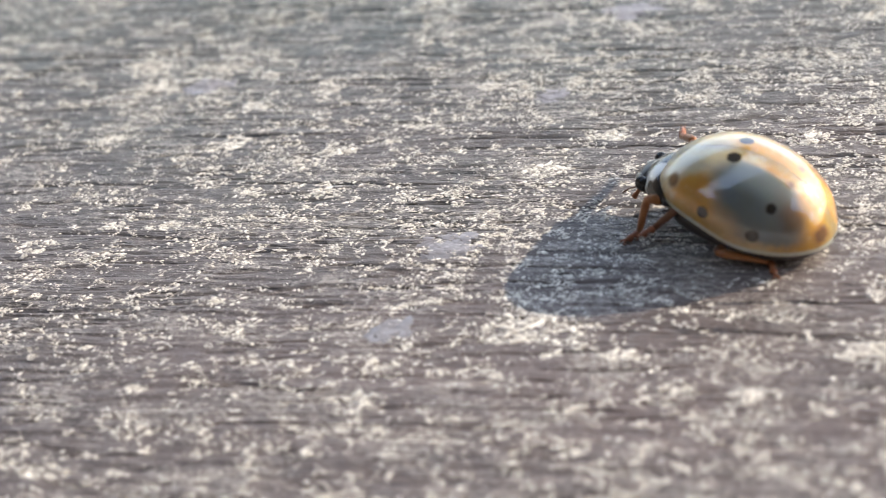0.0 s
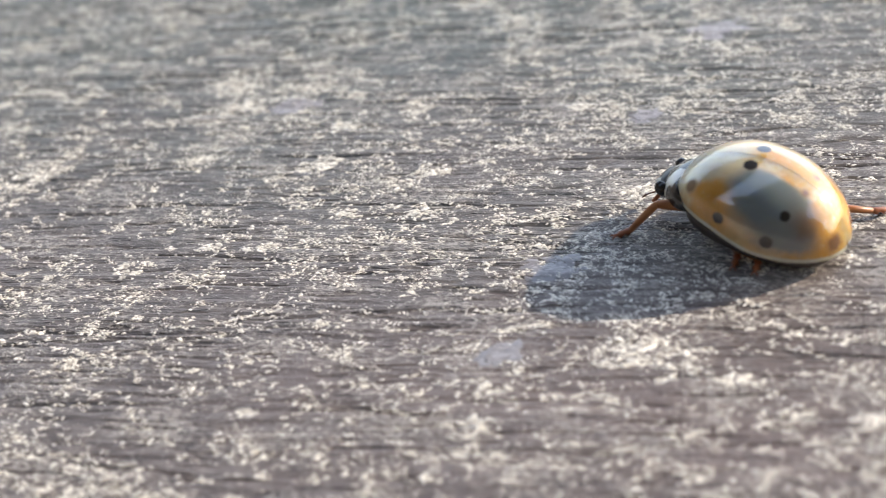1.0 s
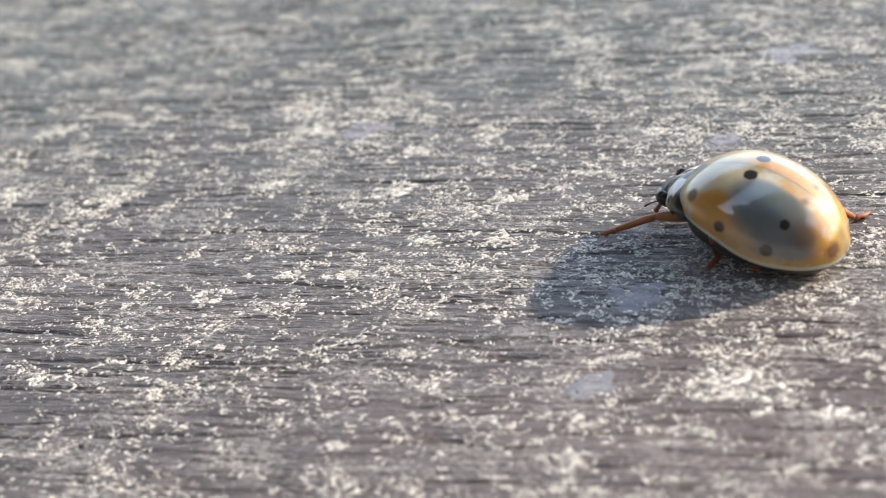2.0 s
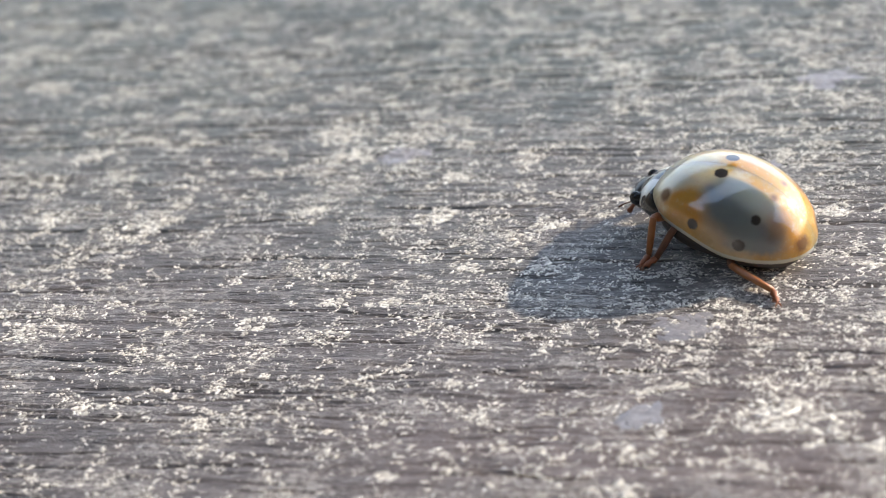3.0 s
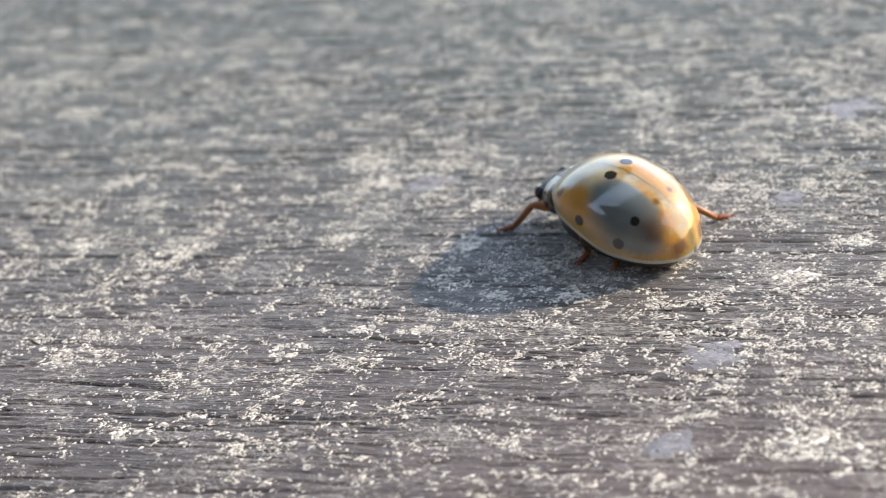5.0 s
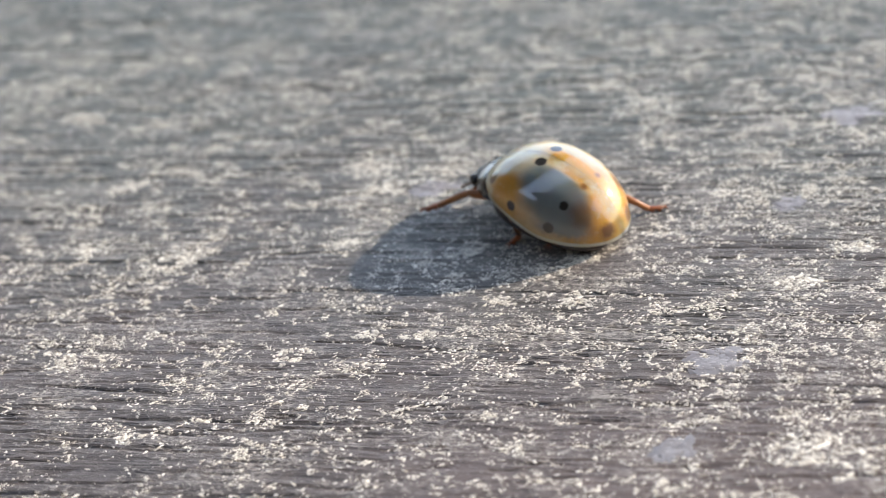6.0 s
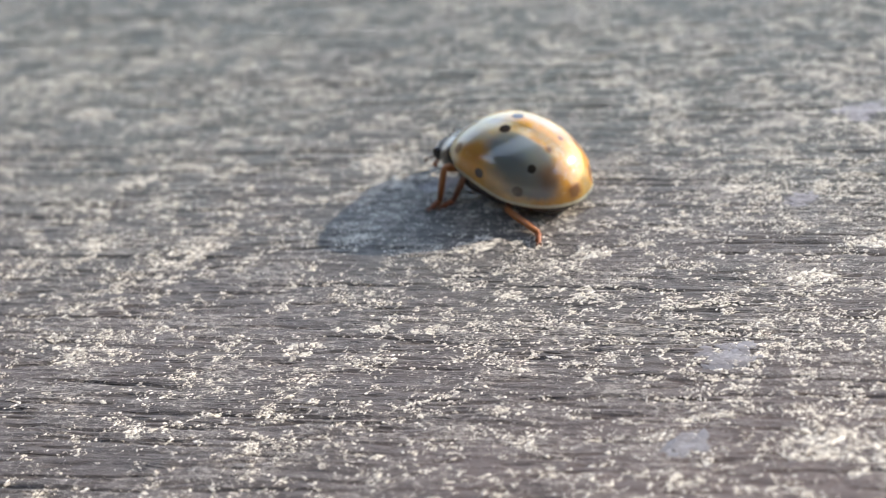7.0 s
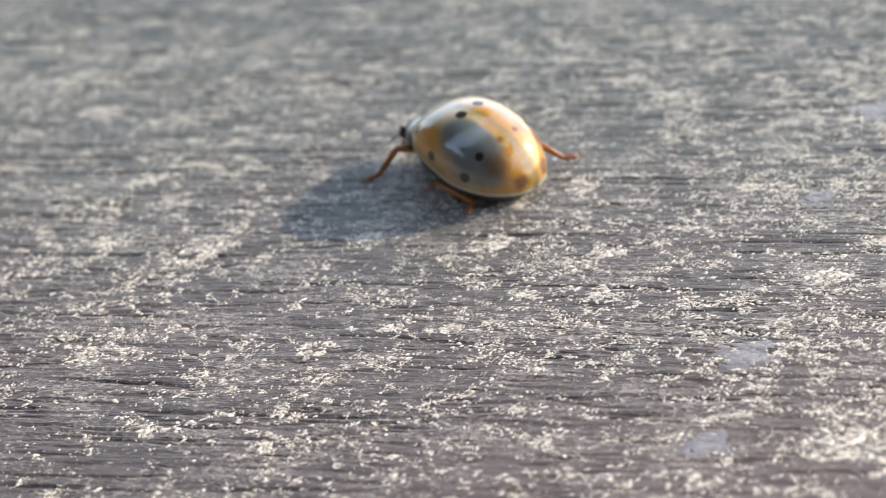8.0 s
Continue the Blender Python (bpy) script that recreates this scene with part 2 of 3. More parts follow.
# ---------------------------------------------------------------- geometry helpers
def mesh_object(name, verts, faces, material, parent=None, label="", smooth=True):
    data = bpy.data.meshes.new(name)
    data.from_pydata([tuple(v) for v in verts], [], faces)
    data.materials.append(material)
    data.polygons.foreach_set("use_smooth", [smooth] * len(data.polygons))
    ob = new(name, data)
    ob.parent = parent
    return tagged(ob, label=label)


def part(name, bm, material, parent, label="", smooth=True):
    data = bpy.data.meshes.new(name)
    bmesh.ops.recalc_face_normals(bm, faces=bm.faces)
    bm.to_mesh(data)
    bm.free()
    data.materials.append(material)
    data.polygons.foreach_set("use_smooth", [smooth] * len(data.polygons))
    ob = new(name, data)
    ob.parent = parent
    return tagged(ob, label=label)


def tube(bm, points, radii, sides=10):
    """A tapered, bent tube with rounded ends through the points (mm)."""
    points = [Vector(p) * MM for p in points]
    rings, last = [], None
    for i, (p, r) in enumerate(zip(points, radii)):
        along = (points[min(i + 1, len(points) - 1)] - points[max(i - 1, 0)]).normalized()
        across = last - along * last.dot(along) if last else along.orthogonal()
        across.normalize()
        last = across
        other = along.cross(across)
        rings.append([bm.verts.new(p + (across * math.cos(a) + other * math.sin(a)) * r * MM) for a in (2 * math.pi * k / sides for k in range(sides))])
    for a, b in zip(rings, rings[1:]):
        for k in range(sides):
            bm.faces.new((a[k], a[(k + 1) % sides], b[(k + 1) % sides], b[k]))
    for ring, sign in ((rings[0], -1), (rings[-1], 1)):
        i = 0 if sign < 0 else len(points) - 1
        along = (points[i] - points[i - sign]).normalized()
        tip = bm.verts.new(points[i] + along * radii[i] * 0.6 * MM)
        for k in range(sides):
            bm.faces.new((ring[k], ring[(k + 1) % sides], tip))


def ball(bm, centre, size, turn=0.0, u=20, v=14):
    m = pose(centre[0] * MM, centre[1] * MM, centre[2] * MM, 0, turn, 0) @ Matrix.Diagonal((size[0] * MM, size[1] * MM, size[2] * MM, 1))
    return bmesh.ops.create_uvsphere(bm, u_segments=u, v_segments=v, radius=1, matrix=m)["verts"]


# ---------------------------------------------------------------- relief of the board (mm)
LATTICE = np.random.RandomState(7).rand(256, 256)


def value_noise(x, y):
    xi, yi = np.floor(x).astype(int), np.floor(y).astype(int)
    fx, fy = x - xi, y - yi
    fx, fy = fx * fx * fx * (fx * (fx * 6 - 15) + 10), fy * fy * fy * (fy * (fy * 6 - 15) + 10)
    def g(i, j):
        return LATTICE[i % 256, j % 256]
    return (g(xi, yi) * (1 - fx) + g(xi + 1, yi) * fx) * (1 - fy) + (g(xi, yi + 1) * (1 - fx) + g(xi + 1, yi + 1) * fx) * fy


def relief(u, v):
    """Height of the weathered surface: low ridges along u, grit over them."""
    v = v + 0.5 * value_noise(u * 0.05 + 3, v * 0.05) + 0.25 * value_noise(u * 0.16, v * 0.3 + 9)
    ridge = value_noise(u * 0.045 + 11, v * 0.9) * 0.04 + value_noise(u * 0.14 + 31, v * 3.1 + 5) * 0.035
    fibre = value_noise(u * 0.5 + 71, v * 6.5) * 0.03
    grit = value_noise(u * 1.3 + 8, v * 2.2 + 40) * 0.03 + value_noise(u * 2.6, v * 4.2 + 40) * 0.035
    return ridge + fibre + grit - 0.09


def carve_cracks(us, vs, z):
    """Long thin drying cracks along the grain, cut into the grid of heights."""
    rng = np.random.RandomState(3)
    for n in range(3200):
        v0, u0 = rng.uniform(20, 67), rng.uniform(-50, 20)
        long, wide, deep = rng.uniform(0.8, 2.6), rng.uniform(0.024, 0.034), rng.uniform(0.05, 0.10)
        if n % 14 == 0:
            long, wide, deep = 3 + 10 * rng.rand() ** 2, rng.uniform(0.03, 0.042), rng.uniform(0.08, 0.15)
        i0, i1 = np.searchsorted(us, [u0 - long / 2, u0 + long / 2])
        if i1 - i0 < 4:
            continue
        u = us[i0:i1]
        middle = v0 + 0.5 * (value_noise(u * 0.18 + v0, np.full(len(u), v0)) - 0.5) + 0.12 * value_noise(u * 1.1, np.full(len(u), v0 * 3))
        taper = np.clip(1 - (2 * (u - u0) / long) ** 2, 0, 1) ** 0.5
        j0, j1 = np.searchsorted(vs, [middle.min() - 0.4, middle.max() + 0.4])
        away = np.abs(vs[None, j0:j1] - middle[:, None])
        z[i0:i1, j0:j1] -= deep * taper[:, None] * np.exp(-((away / (wide * (0.4 + 0.6 * taper[:, None]))) ** 2))


def to_grain(x, y):
    c, s = math.cos(radians(GRAIN)), math.sin(radians(GRAIN))
    return x * c + y * s, -x * s + y * c


def from_grain(u, v):
    c, s = math.cos(radians(GRAIN)), math.sin(radians(GRAIN))
    return u * c - v * s, u * s + v * c


def steps(low, high, near_low, near_high, fine):
    """Grid lines: fine between the near bounds, growing wider out to the ends."""
    inner = list(np.arange(near_low, near_high, fine))
    out, width, at = [], fine * 2, near_high
    while at < high:
        out.append(at)
        at, width = at + width, width * 1.5
    back, width, at = [], fine * 2, near_low - fine
    while at > low:
        back.append(at)
        at, width = at - width, width * 1.5
    return np.array([low] + back[::-1] + inner + out + [high])


def build_plank():
    us, vs = steps(-620, 580, -46, 18, 0.22), steps(-42, 118, 21, 66, 0.055)
    u, v = np.meshgrid(us, vs, indexing="ij")
    z = relief(u, v)
    carve_cracks(us, vs, z)
    # rounded long edges
    near = np.minimum(v + 42, 118 - v)
    z = z - 3.0 * np.clip(1 - near / 3.0, 0, 1) ** 2
    x, y = from_grain(u, v)
    nu, nv = len(us), len(vs)
    top = np.stack([x, y, z], -1).reshape(-1, 3) * MM
    i, j = np.meshgrid(np.arange(nu - 1), np.arange(nv - 1), indexing="ij")
    a = (i * nv + j).ravel()
    quads = np.stack([a, a + nv, a + nv + 1, a + 1], -1)
    # sides and underside
    loop = np.concatenate([np.arange(nu) * nv, (nu - 1) * nv + np.arange(1, nv), np.arange(nu - 2, -1, -1) * nv + nv - 1, np.arange(nv - 2, 0, -1)])
    low = top[loop].copy()
    low[:, 2] = -38 * MM
    base = len(top)
    k = np.arange(len(loop))
    after = (k + 1) % len(loop)
    skirt = np.stack([loop[after], loop[k], base + k, base + after], -1)
    verts, faces = np.concatenate([top, low]), np.concatenate([quads, skirt])
    data = bpy.data.meshes.new("plank")
    data.vertices.add(len(verts)), data.loops.add(faces.size), data.polygons.add(len(faces))
    data.vertices.foreach_set("co", verts.ravel())
    data.loops.foreach_set("vertex_index", faces.ravel())
    data.polygons.foreach_set("loop_start", np.arange(0, faces.size, 4))
    data.polygons.foreach_set("use_smooth", np.ones(len(faces), bool))
    data.update(calc_edges=True)
    data.materials.append(WOOD)
    return tagged(new("plank", data), "weathered grey wooden plank with cracks and pale lichen flecks", "plank")


plank = build_plank()
ground = mesh_object("ground", [(x * 400, y * 400, -38 * MM) for x, y in ((-1, -1), (1, -1), (1, 1), (-1, 1))], [(0, 1, 2, 3)], EARTH)
tagged(ground, "dull green and brown earth under the plank", "ground", kind="structure")

# added wall out of view: blocks low sky from the shell's reflection
bm = bmesh.new()
bmesh.ops.create_cube(bm, size=1, matrix=pose(-2.6, -0.72, 0.35) @ Matrix.Diagonal((8.0, 0.12, 0.776, 1)))
tagged(part("added_wall_south", bm, ADDED_WALL, None, smooth=False), "unseen dark brown boarded wall added behind the plank to darken reflections", "wall", kind="structure")
# a second added wall, unseen, blocks the sky to the west
bm = bmesh.new()
bmesh.ops.create_cube(bm, size=1, matrix=pose(-1.3, 0.5, 0.35) @ Matrix.Diagonal((0.12, 2.2, 0.776, 1)))
tagged(part("added_wall_west", bm, ADDED_WALL, None, smooth=False), "unseen dark brown boarded wall added at the end of the plank to darken reflections", "wall", kind="structure")
# two added unseen roofs off the walls leave a sky slit over the plank
# their outlines are cut so the slit mirrors as a patch on the shell
bm = bmesh.new()
for outline in (
    [(-0.95, -0.70), (-0.68, -0.29), (-0.27, -0.25), (0.47, 0.33), (0.78, 0.06), (0.70, -0.70)],
    [(-1.28, -0.14), (-0.70, -0.11), (-0.17, 0.15), (0.06, 0.31), (0.50, 1.10), (-1.28, 1.10)],
):
    low, high = ([bm.verts.new((x, y, z)) for x, y in outline] for z in (0.738, 0.778))
    bm.faces.new(low), bm.faces.new(high)
    for k in range(6):
        bm.faces.new((low[k], low[(k + 1) % 6], high[(k + 1) % 6], high[k]))
tagged(part("ceiling", bm, ADDED_ROOF, None, smooth=False), "unseen dark roof added over the plank to shape the shell's reflection", "ceiling", kind="structure")

# ---------------------------------------------------------------- crust on the board
def flakes(rng, x, y, size, tall=0.3, stretch=1.35, sides=6):
    """Many small uneven crust flakes, each a low mound of its own (mm in, m out)."""
    count = len(x)
    x, y, size = np.asarray(x)[:, None], np.asarray(y)[:, None], np.asarray(size)[:, None]
    angle = (np.arange(sides) + 0.8 * rng.rand(count, sides)) * 2 * math.pi / sides
    r = size * (0.2 + 1.1 * rng.rand(count, sides))
    u, v = to_grain(x, y)
    turn = rng.normal(0, 0.45, (count, 1))
    du, dv = r * np.cos(angle) * stretch * (0.8 + 0.8 * rng.rand(count, 1)), r * np.sin(angle)
    du, dv = du * np.cos(turn) - dv * np.sin(turn), du * np.sin(turn) + dv * np.cos(turn)
    rim_u, rim_v = u + du, v + dv
    px, py = from_grain(rim_u, rim_v)
    outer = np.stack([px, py, relief(rim_u, rim_v) - 0.006], -1)
    tilt_u, tilt_v = u + du[:, :1] * 0.65, v + dv[:, :1] * 0.65
    qx, qy = from_grain(tilt_u, tilt_v)
    inner = np.stack([qx, qy, relief(u, v) + 0.014 + size * (tall + tall * rng.rand(count, 1))], -1)
    verts = np.concatenate([outer, inner], 1)
    base = (np.arange(count) * (sides + 1))[:, None]
    k = np.arange(sides)
    faces = np.stack([base + k, base + (k + 1) % sides, base + np.full(sides, sides)], -1)
    return verts.reshape(-1, 3) * MM, faces.reshape(-1, 3)


def array_object(name, verts, faces, material):
    data = bpy.data.meshes.new(name)
    n = faces.shape[1]
    data.vertices.add(len(verts)), data.loops.add(faces.size), data.polygons.add(len(faces))
    data.vertices.foreach_set("co", verts.ravel())
    data.loops.foreach_set("vertex_index", faces.ravel())
    data.polygons.foreach_set("loop_start", np.arange(0, faces.size, n))
    data.update(calc_edges=True)
    data.materials.append(material)
    return new(name, data)


def crowding(u, v):
    """How thickly the crust grows, 0 to 1, patchy at three scales."""
    patchy = 0.18 * value_noise(u * 0.16 + 100, v * 0.26 + 40) + 0.32 * value_noise(u * 0.7 + 60, v * 1.2 + 10) + 0.50 * value_noise(u * 2.2 + 60, v * 3.6 + 10)
    # it thins out along the board and towards the far edge
    return patchy - 0.06 * np.clip((-u - 14) / 14, 0, 1) - 0.05 * np.clip((v - 48) / 14, 0, 1)


def scatter_flecks():
    rng = np.random.RandomState(21)
    # fine dust of crumbs
    u, v = rng.uniform(-46, 18, 200000), rng.uniform(21, 66, 200000)
    keep = rng.rand(len(u)) < np.clip((crowding(u, v) - 0.45) * 2.2, 0.02, 0.6)
    u, v = u[keep], v[keep]
    size = 0.018 + 0.035 * rng.rand(len(u)) ** 1.5
    # ragged little clusters of larger crumbs
    cu, cv = rng.uniform(-46, 18, 150000), rng.uniform(21, 66, 150000)
    keep = rng.rand(len(cu)) < np.clip((crowding(cu, cv) - 0.40) * 2.6, 0.06, 0.9)
    cu, cv = cu[keep], cv[keep]
    many = 1 + (7 * rng.rand(len(cu)) ** 2).astype(int)
    lean = np.repeat(rng.normal(0, 0.6, len(cu)), many)
    along, across = rng.normal(0, 1, len(lean)) * (0.05 + 0.014 * np.repeat(many, many)), rng.normal(0, 0.04, len(lean))
    gu = np.repeat(cu, many) + along * np.cos(lean) - across * np.sin(lean)
    gv = np.repeat(cv, many) + along * np.sin(lean) + across * np.cos(lean)
    # lacy blotches, larger and denser towards the far edge
    bu, bv = rng.uniform(-46, 18, 9000), rng.uniform(21, 66, 9000)
    keep = rng.rand(len(bu)) < np.clip((crowding(bu, bv) - 0.42) * 2.5, 0.0, 1.0) * np.clip(0.35 + (bv - 38) / 20, 0.35, 0.8)
    bu, bv = bu[keep], bv[keep]
    wide = (0.08 + 0.17 * rng.rand(len(bu)) ** 1.5) * np.clip(0.9 + (bv - 40) / 22, 0.9, 1.5)
    count = (9 + 220 * wide * wide).astype(int)
    ang, far = rng.rand(count.sum()) * 2 * math.pi, rng.rand(count.sum()) ** 0.6
    far = far * np.repeat(wide, count) * (0.4 + 1.2 * value_noise(ang * 1.4 + np.repeat(bu * 9, count), np.repeat(bv * 7, count)))
    hu, hv = np.repeat(bu, count) + 1.5 * far * np.cos(ang), np.repeat(bv, count) + far * np.sin(ang)
    u, v = np.concatenate([u, gu, hu]), np.concatenate([v, gv, hv])
    size = np.concatenate([size, 0.022 + 0.044 * rng.rand(len(gu)), 0.026 + 0.050 * rng.rand(len(hu))])
    x, y = from_grain(u, v)
    ob = array_object("lichen_flecks", *flakes(rng, x, y, size, 0.16, 1.5, 5), FLECK)
    tagged(ob, "scattered cream lichen flecks crusted on grey wood", "lichen", kind="stuff")


def crust_patch(rng, x, y, wide, count, material, name, label, group, least=0.032, most=0.062, tall=0.14):
    """One clump of crust flakes round a place."""
    a = rng.rand(count) * 2 * math.pi
    r = wide * rng.rand(count) ** 0.6 * (0.35 + 1.3 * value_noise(a * 1.6 + 9 * x, np.full(count, 7 * y)))
    size = least + most * rng.rand(count) + 0.10 * rng.rand(count) ** 6
    ob = array_object(name, *flakes(rng, x + 1.4 * r * np.cos(a), y + 0.8 * r * np.sin(a), size, tall), material)
    tagged(ob, label, "lichen", group)


CREAM = [
    (-10.2, 51.5, 0.9), (-9.4, 50.0, 0.8), (-11.4, 46.7, 0.35), (-6.0, 47.5, 0.5), (-9.0, 40.7, 0.35), (2.0, 32.7, 0.95),
    (-2.7, 30.9, 0.35), (4.5, 31.2, 0.35), (1.1, 53.7, 0.9), (2.6, 46.5, 0.35), (3.6, 40.8, 0.5), (-3.1, 43.8, 0.55),
    (-7.1, 45.2, 0.6), (6.3, 42.2, 0.4), (6.5, 39.1, 0.35), (-10.7, 41.1, 0.3), (-6.3, 42.0, 0.4), (12.4, 40.6, 0.5),
    (11.1, 30.0, 0.6), (7.6, 28.9, 0.4), (-3.7, 41.3, 0.4), (-0.3, 55.5, 0.6), (-17.5, 47.2, 1.0), (-21.2, 48.6, 0.6),
    (-18.5, 37.5, 0.35), (-13.4, 40.5, 0.5), (-20.9, 41.8, 0.6), (-24.5, 61.9, 1.0), (-22.6, 58.8, 0.7), (-20.0, 52.5, 0.6), (3.8, 40.8, 0.5),
]
FILMS = [(-8.0, 49.5, 0.55), (0.1, 37.3, 0.6), (4.6, 45.3, 0.45), (8.3, 50.6, 0.7), (-1.9, 33.7, 0.4)]


# ---------------------------------------------------------------- ladybird, in its own space: x ahead, y to its left, z up
def lift(x):
    """How far the rim rises over its straight line towards the head."""
    k = min(max((x + 0.6) / 1.8, 0.0), 1.0)
    return 0.28 * k * k * (3 - 2 * k)


def rim(x):
    return 0.557 + 0.147 * x + lift(x)


def arch(x):
    """Half width and height of the shell over its rim at x."""
    k = min(x / 2.848 if x > 0 else -x / 2.689, 1.0)
    f = max(1 - k ** 2.1, 0.0) ** 0.5
    high = max(1 - k ** 1.75, 0.0) ** 0.60 if x > 0 else f  # the shoulders slope, the tail drops steeply
    return 1.99 * f, max(1.99 * high - lift(x), 0.02)


def build_elytron(bug, side):
    bm = bmesh.new()
    n, m, grid = 56, 30, []
    for i in range(n + 1):
        x = -math.cos(math.pi * (0.012 + 0.976 * i / n))
        x *= 2.848 if x > 0 else 2.689
        w, h = arch(x)
        row = []
        for j in range(m + 1):
            a = math.pi / 2 * j / m
            y = 0.002 + w * math.sin(a) ** 0.9 if j else 0.002
            z = rim(x) + h * max(math.cos(a), 0.0) ** 0.77
            z -= 0.004 * math.exp(-y / 0.03)  # the seam dips
            row.append(bm.verts.new((x * MM, side * y * MM, z * MM)))
        # folded lower edge
        for inset, drop in ((0.02, 0.05), (-0.06, 0.09), (-0.20, 0.06)):
            row.append(bm.verts.new((x * MM, side * max(w + inset, 0.012) * MM, (rim(x) - drop) * MM)))
        grid.append(row)
    for a, b in zip(grid, grid[1:]):
        for j in range(len(a) - 1):
            bm.faces.new((a[j], a[j + 1], b[j + 1], b[j]))
    # the inner face, from the seam down to the folded edge
    inner = [(bm.verts.new(row[0].co - Vector((0, 0, 0.02 * MM))), bm.verts.new(row[-1].co)) for row in grid]
    for (a, b), (c, d) in zip(inner, inner[1:]):
        bm.faces.new((a, b, d, c))
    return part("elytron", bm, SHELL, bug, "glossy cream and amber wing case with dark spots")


def build_ladybird():
    bug = new("ladybird")
    tagged(bug, "glossy pale amber ladybird with small dark spots walking on wood", "ladybird")
    for side in (1, -1):
        build_elytron(bug, side)
    bm = bmesh.new()
    for v in ball(bm, (0.0, 0, 0.0), (1.0, 1.0, 1.0), 0, 36, 20):
        p = v.co / MM
        k = (abs(p.x) ** 2.6 + abs(p.y) ** 2.6 + abs(p.z) ** 3.2 + 1e-9) ** (-1 / 2.8)
        x, y, z = p.x * k * 2.46, p.y * k * 1.80, p.z * k * 0.48
        v.co = Vector((x, y, 0.38 + 0.13 * x + z)) * MM
    part("abdomen", bm, DARK, bug, "dark brown underside")
    bm = bmesh.new()
    ball(bm, (1.85, 0, 0.70), (1.05, 1.15, 0.44), -8, 24, 14)
    part("thorax", bm, DARK, bug, "dark brown breast")
    # pronotum: a broad shield, hollowed at the back where it meets the wing cases
    bm = bmesh.new()
    for v in ball(bm, (2.45, 0, 1.02), (0.94, 1.42, 0.64), 24, 44, 30):
        k = v.co.y / (1.42 * MM)
        v.co.x -= 0.40 * MM * k * k
        low = (0.92 - 0.10 * k * k) * MM
        if v.co.z < low:
            v.co.z = low - (low - v.co.z) * 0.22
    part("pronotum", bm, SHIELD, bug, "white pronotum with black marks")
    bm = bmesh.new()
    ball(bm, (3.12, 0, 0.80), (0.50, 0.74, 0.44), 28, 28, 20)
    ball(bm, (3.44, 0, 0.52), (0.28, 0.42, 0.26), 35, 18, 12)
    head = part("head", bm, HEAD, bug, "black head")
    for side in (1, -1):
        bm = bmesh.new()
        ball(bm, (3.18, side * 0.70, 0.96), (0.25, 0.19, 0.26), 20)
        part("eye", bm, EYE, head)
        bm = bmesh.new()
        ball(bm, (3.36, side * 0.36, 0.86), (0.20, 0.20, 0.22), 40)
        part("cheek_mark", bm, PALE, head, "white mark between the eyes")
        bm = bmesh.new()
        tube(bm, [(3.40, side * 0.54, 0.68), (3.50, side * 0.66, 0.70), (3.62, side * 0.76, 0.67), (3.72, side * 0.82, 0.61), (3.79, side * 0.85, 0.55)], [0.035, 0.024, 0.022, 0.04, 0.03], 8)
        part("antenna", bm, DIM_LEG, head, "short brown antenna")
        bm = bmesh.new()
        tube(bm, [(3.46, side * 0.30, 0.46), (3.54, side * 0.40, 0.30), (3.62, side * 0.44, 0.16)], [0.07, 0.07, 0.10], 8)
        part("palp", bm, FOOT, head)
    return bug


# hip; lengths of femur and tibia; where the foot is set down; times at which it lifts
LIFT_A = (-2.3, -0.97, 0.33, 1.70, 3.03, 4.36, 5.71, 7.20, 8.6)
LAG_A = tuple(t + 0.06 for t in LIFT_A)
LIFT_B = (-1.62, -0.27, 1.08, 2.40, 3.78, 5.10, 6.50, 7.86)
LEGS = (
    ("front", (1.95, 0.45, 0.45), 1.48, 1.38, (4.80, 2.15), (3.45, -3.0), LIFT_A, LIFT_B, (0.0, 0.3, 0.8), 0.4),
    ("middle", (0.60, 0.55, 0.40), 1.42, 1.32, (2.72, 2.30), (2.50, -2.75), LIFT_B, LIFT_A, (0.1, 0.3, 0.8), 0.5),
    ("hind", (-0.10, 0.45, 0.25), 1.55, 1.58, (-0.15, 1.90), (-0.90, -2.40), LAG_A, LIFT_B, (0.7, 0.3, 0.15), 0.3),
)
SWING = 0.34
RISE = {"front": (0.75, 1.55), "middle": (0.75, 0.75), "hind": (0.4, 0.6)}  # how high the left and right foot swing (mm)
STAND = 0.35  # how high the legs hold the body (mm)

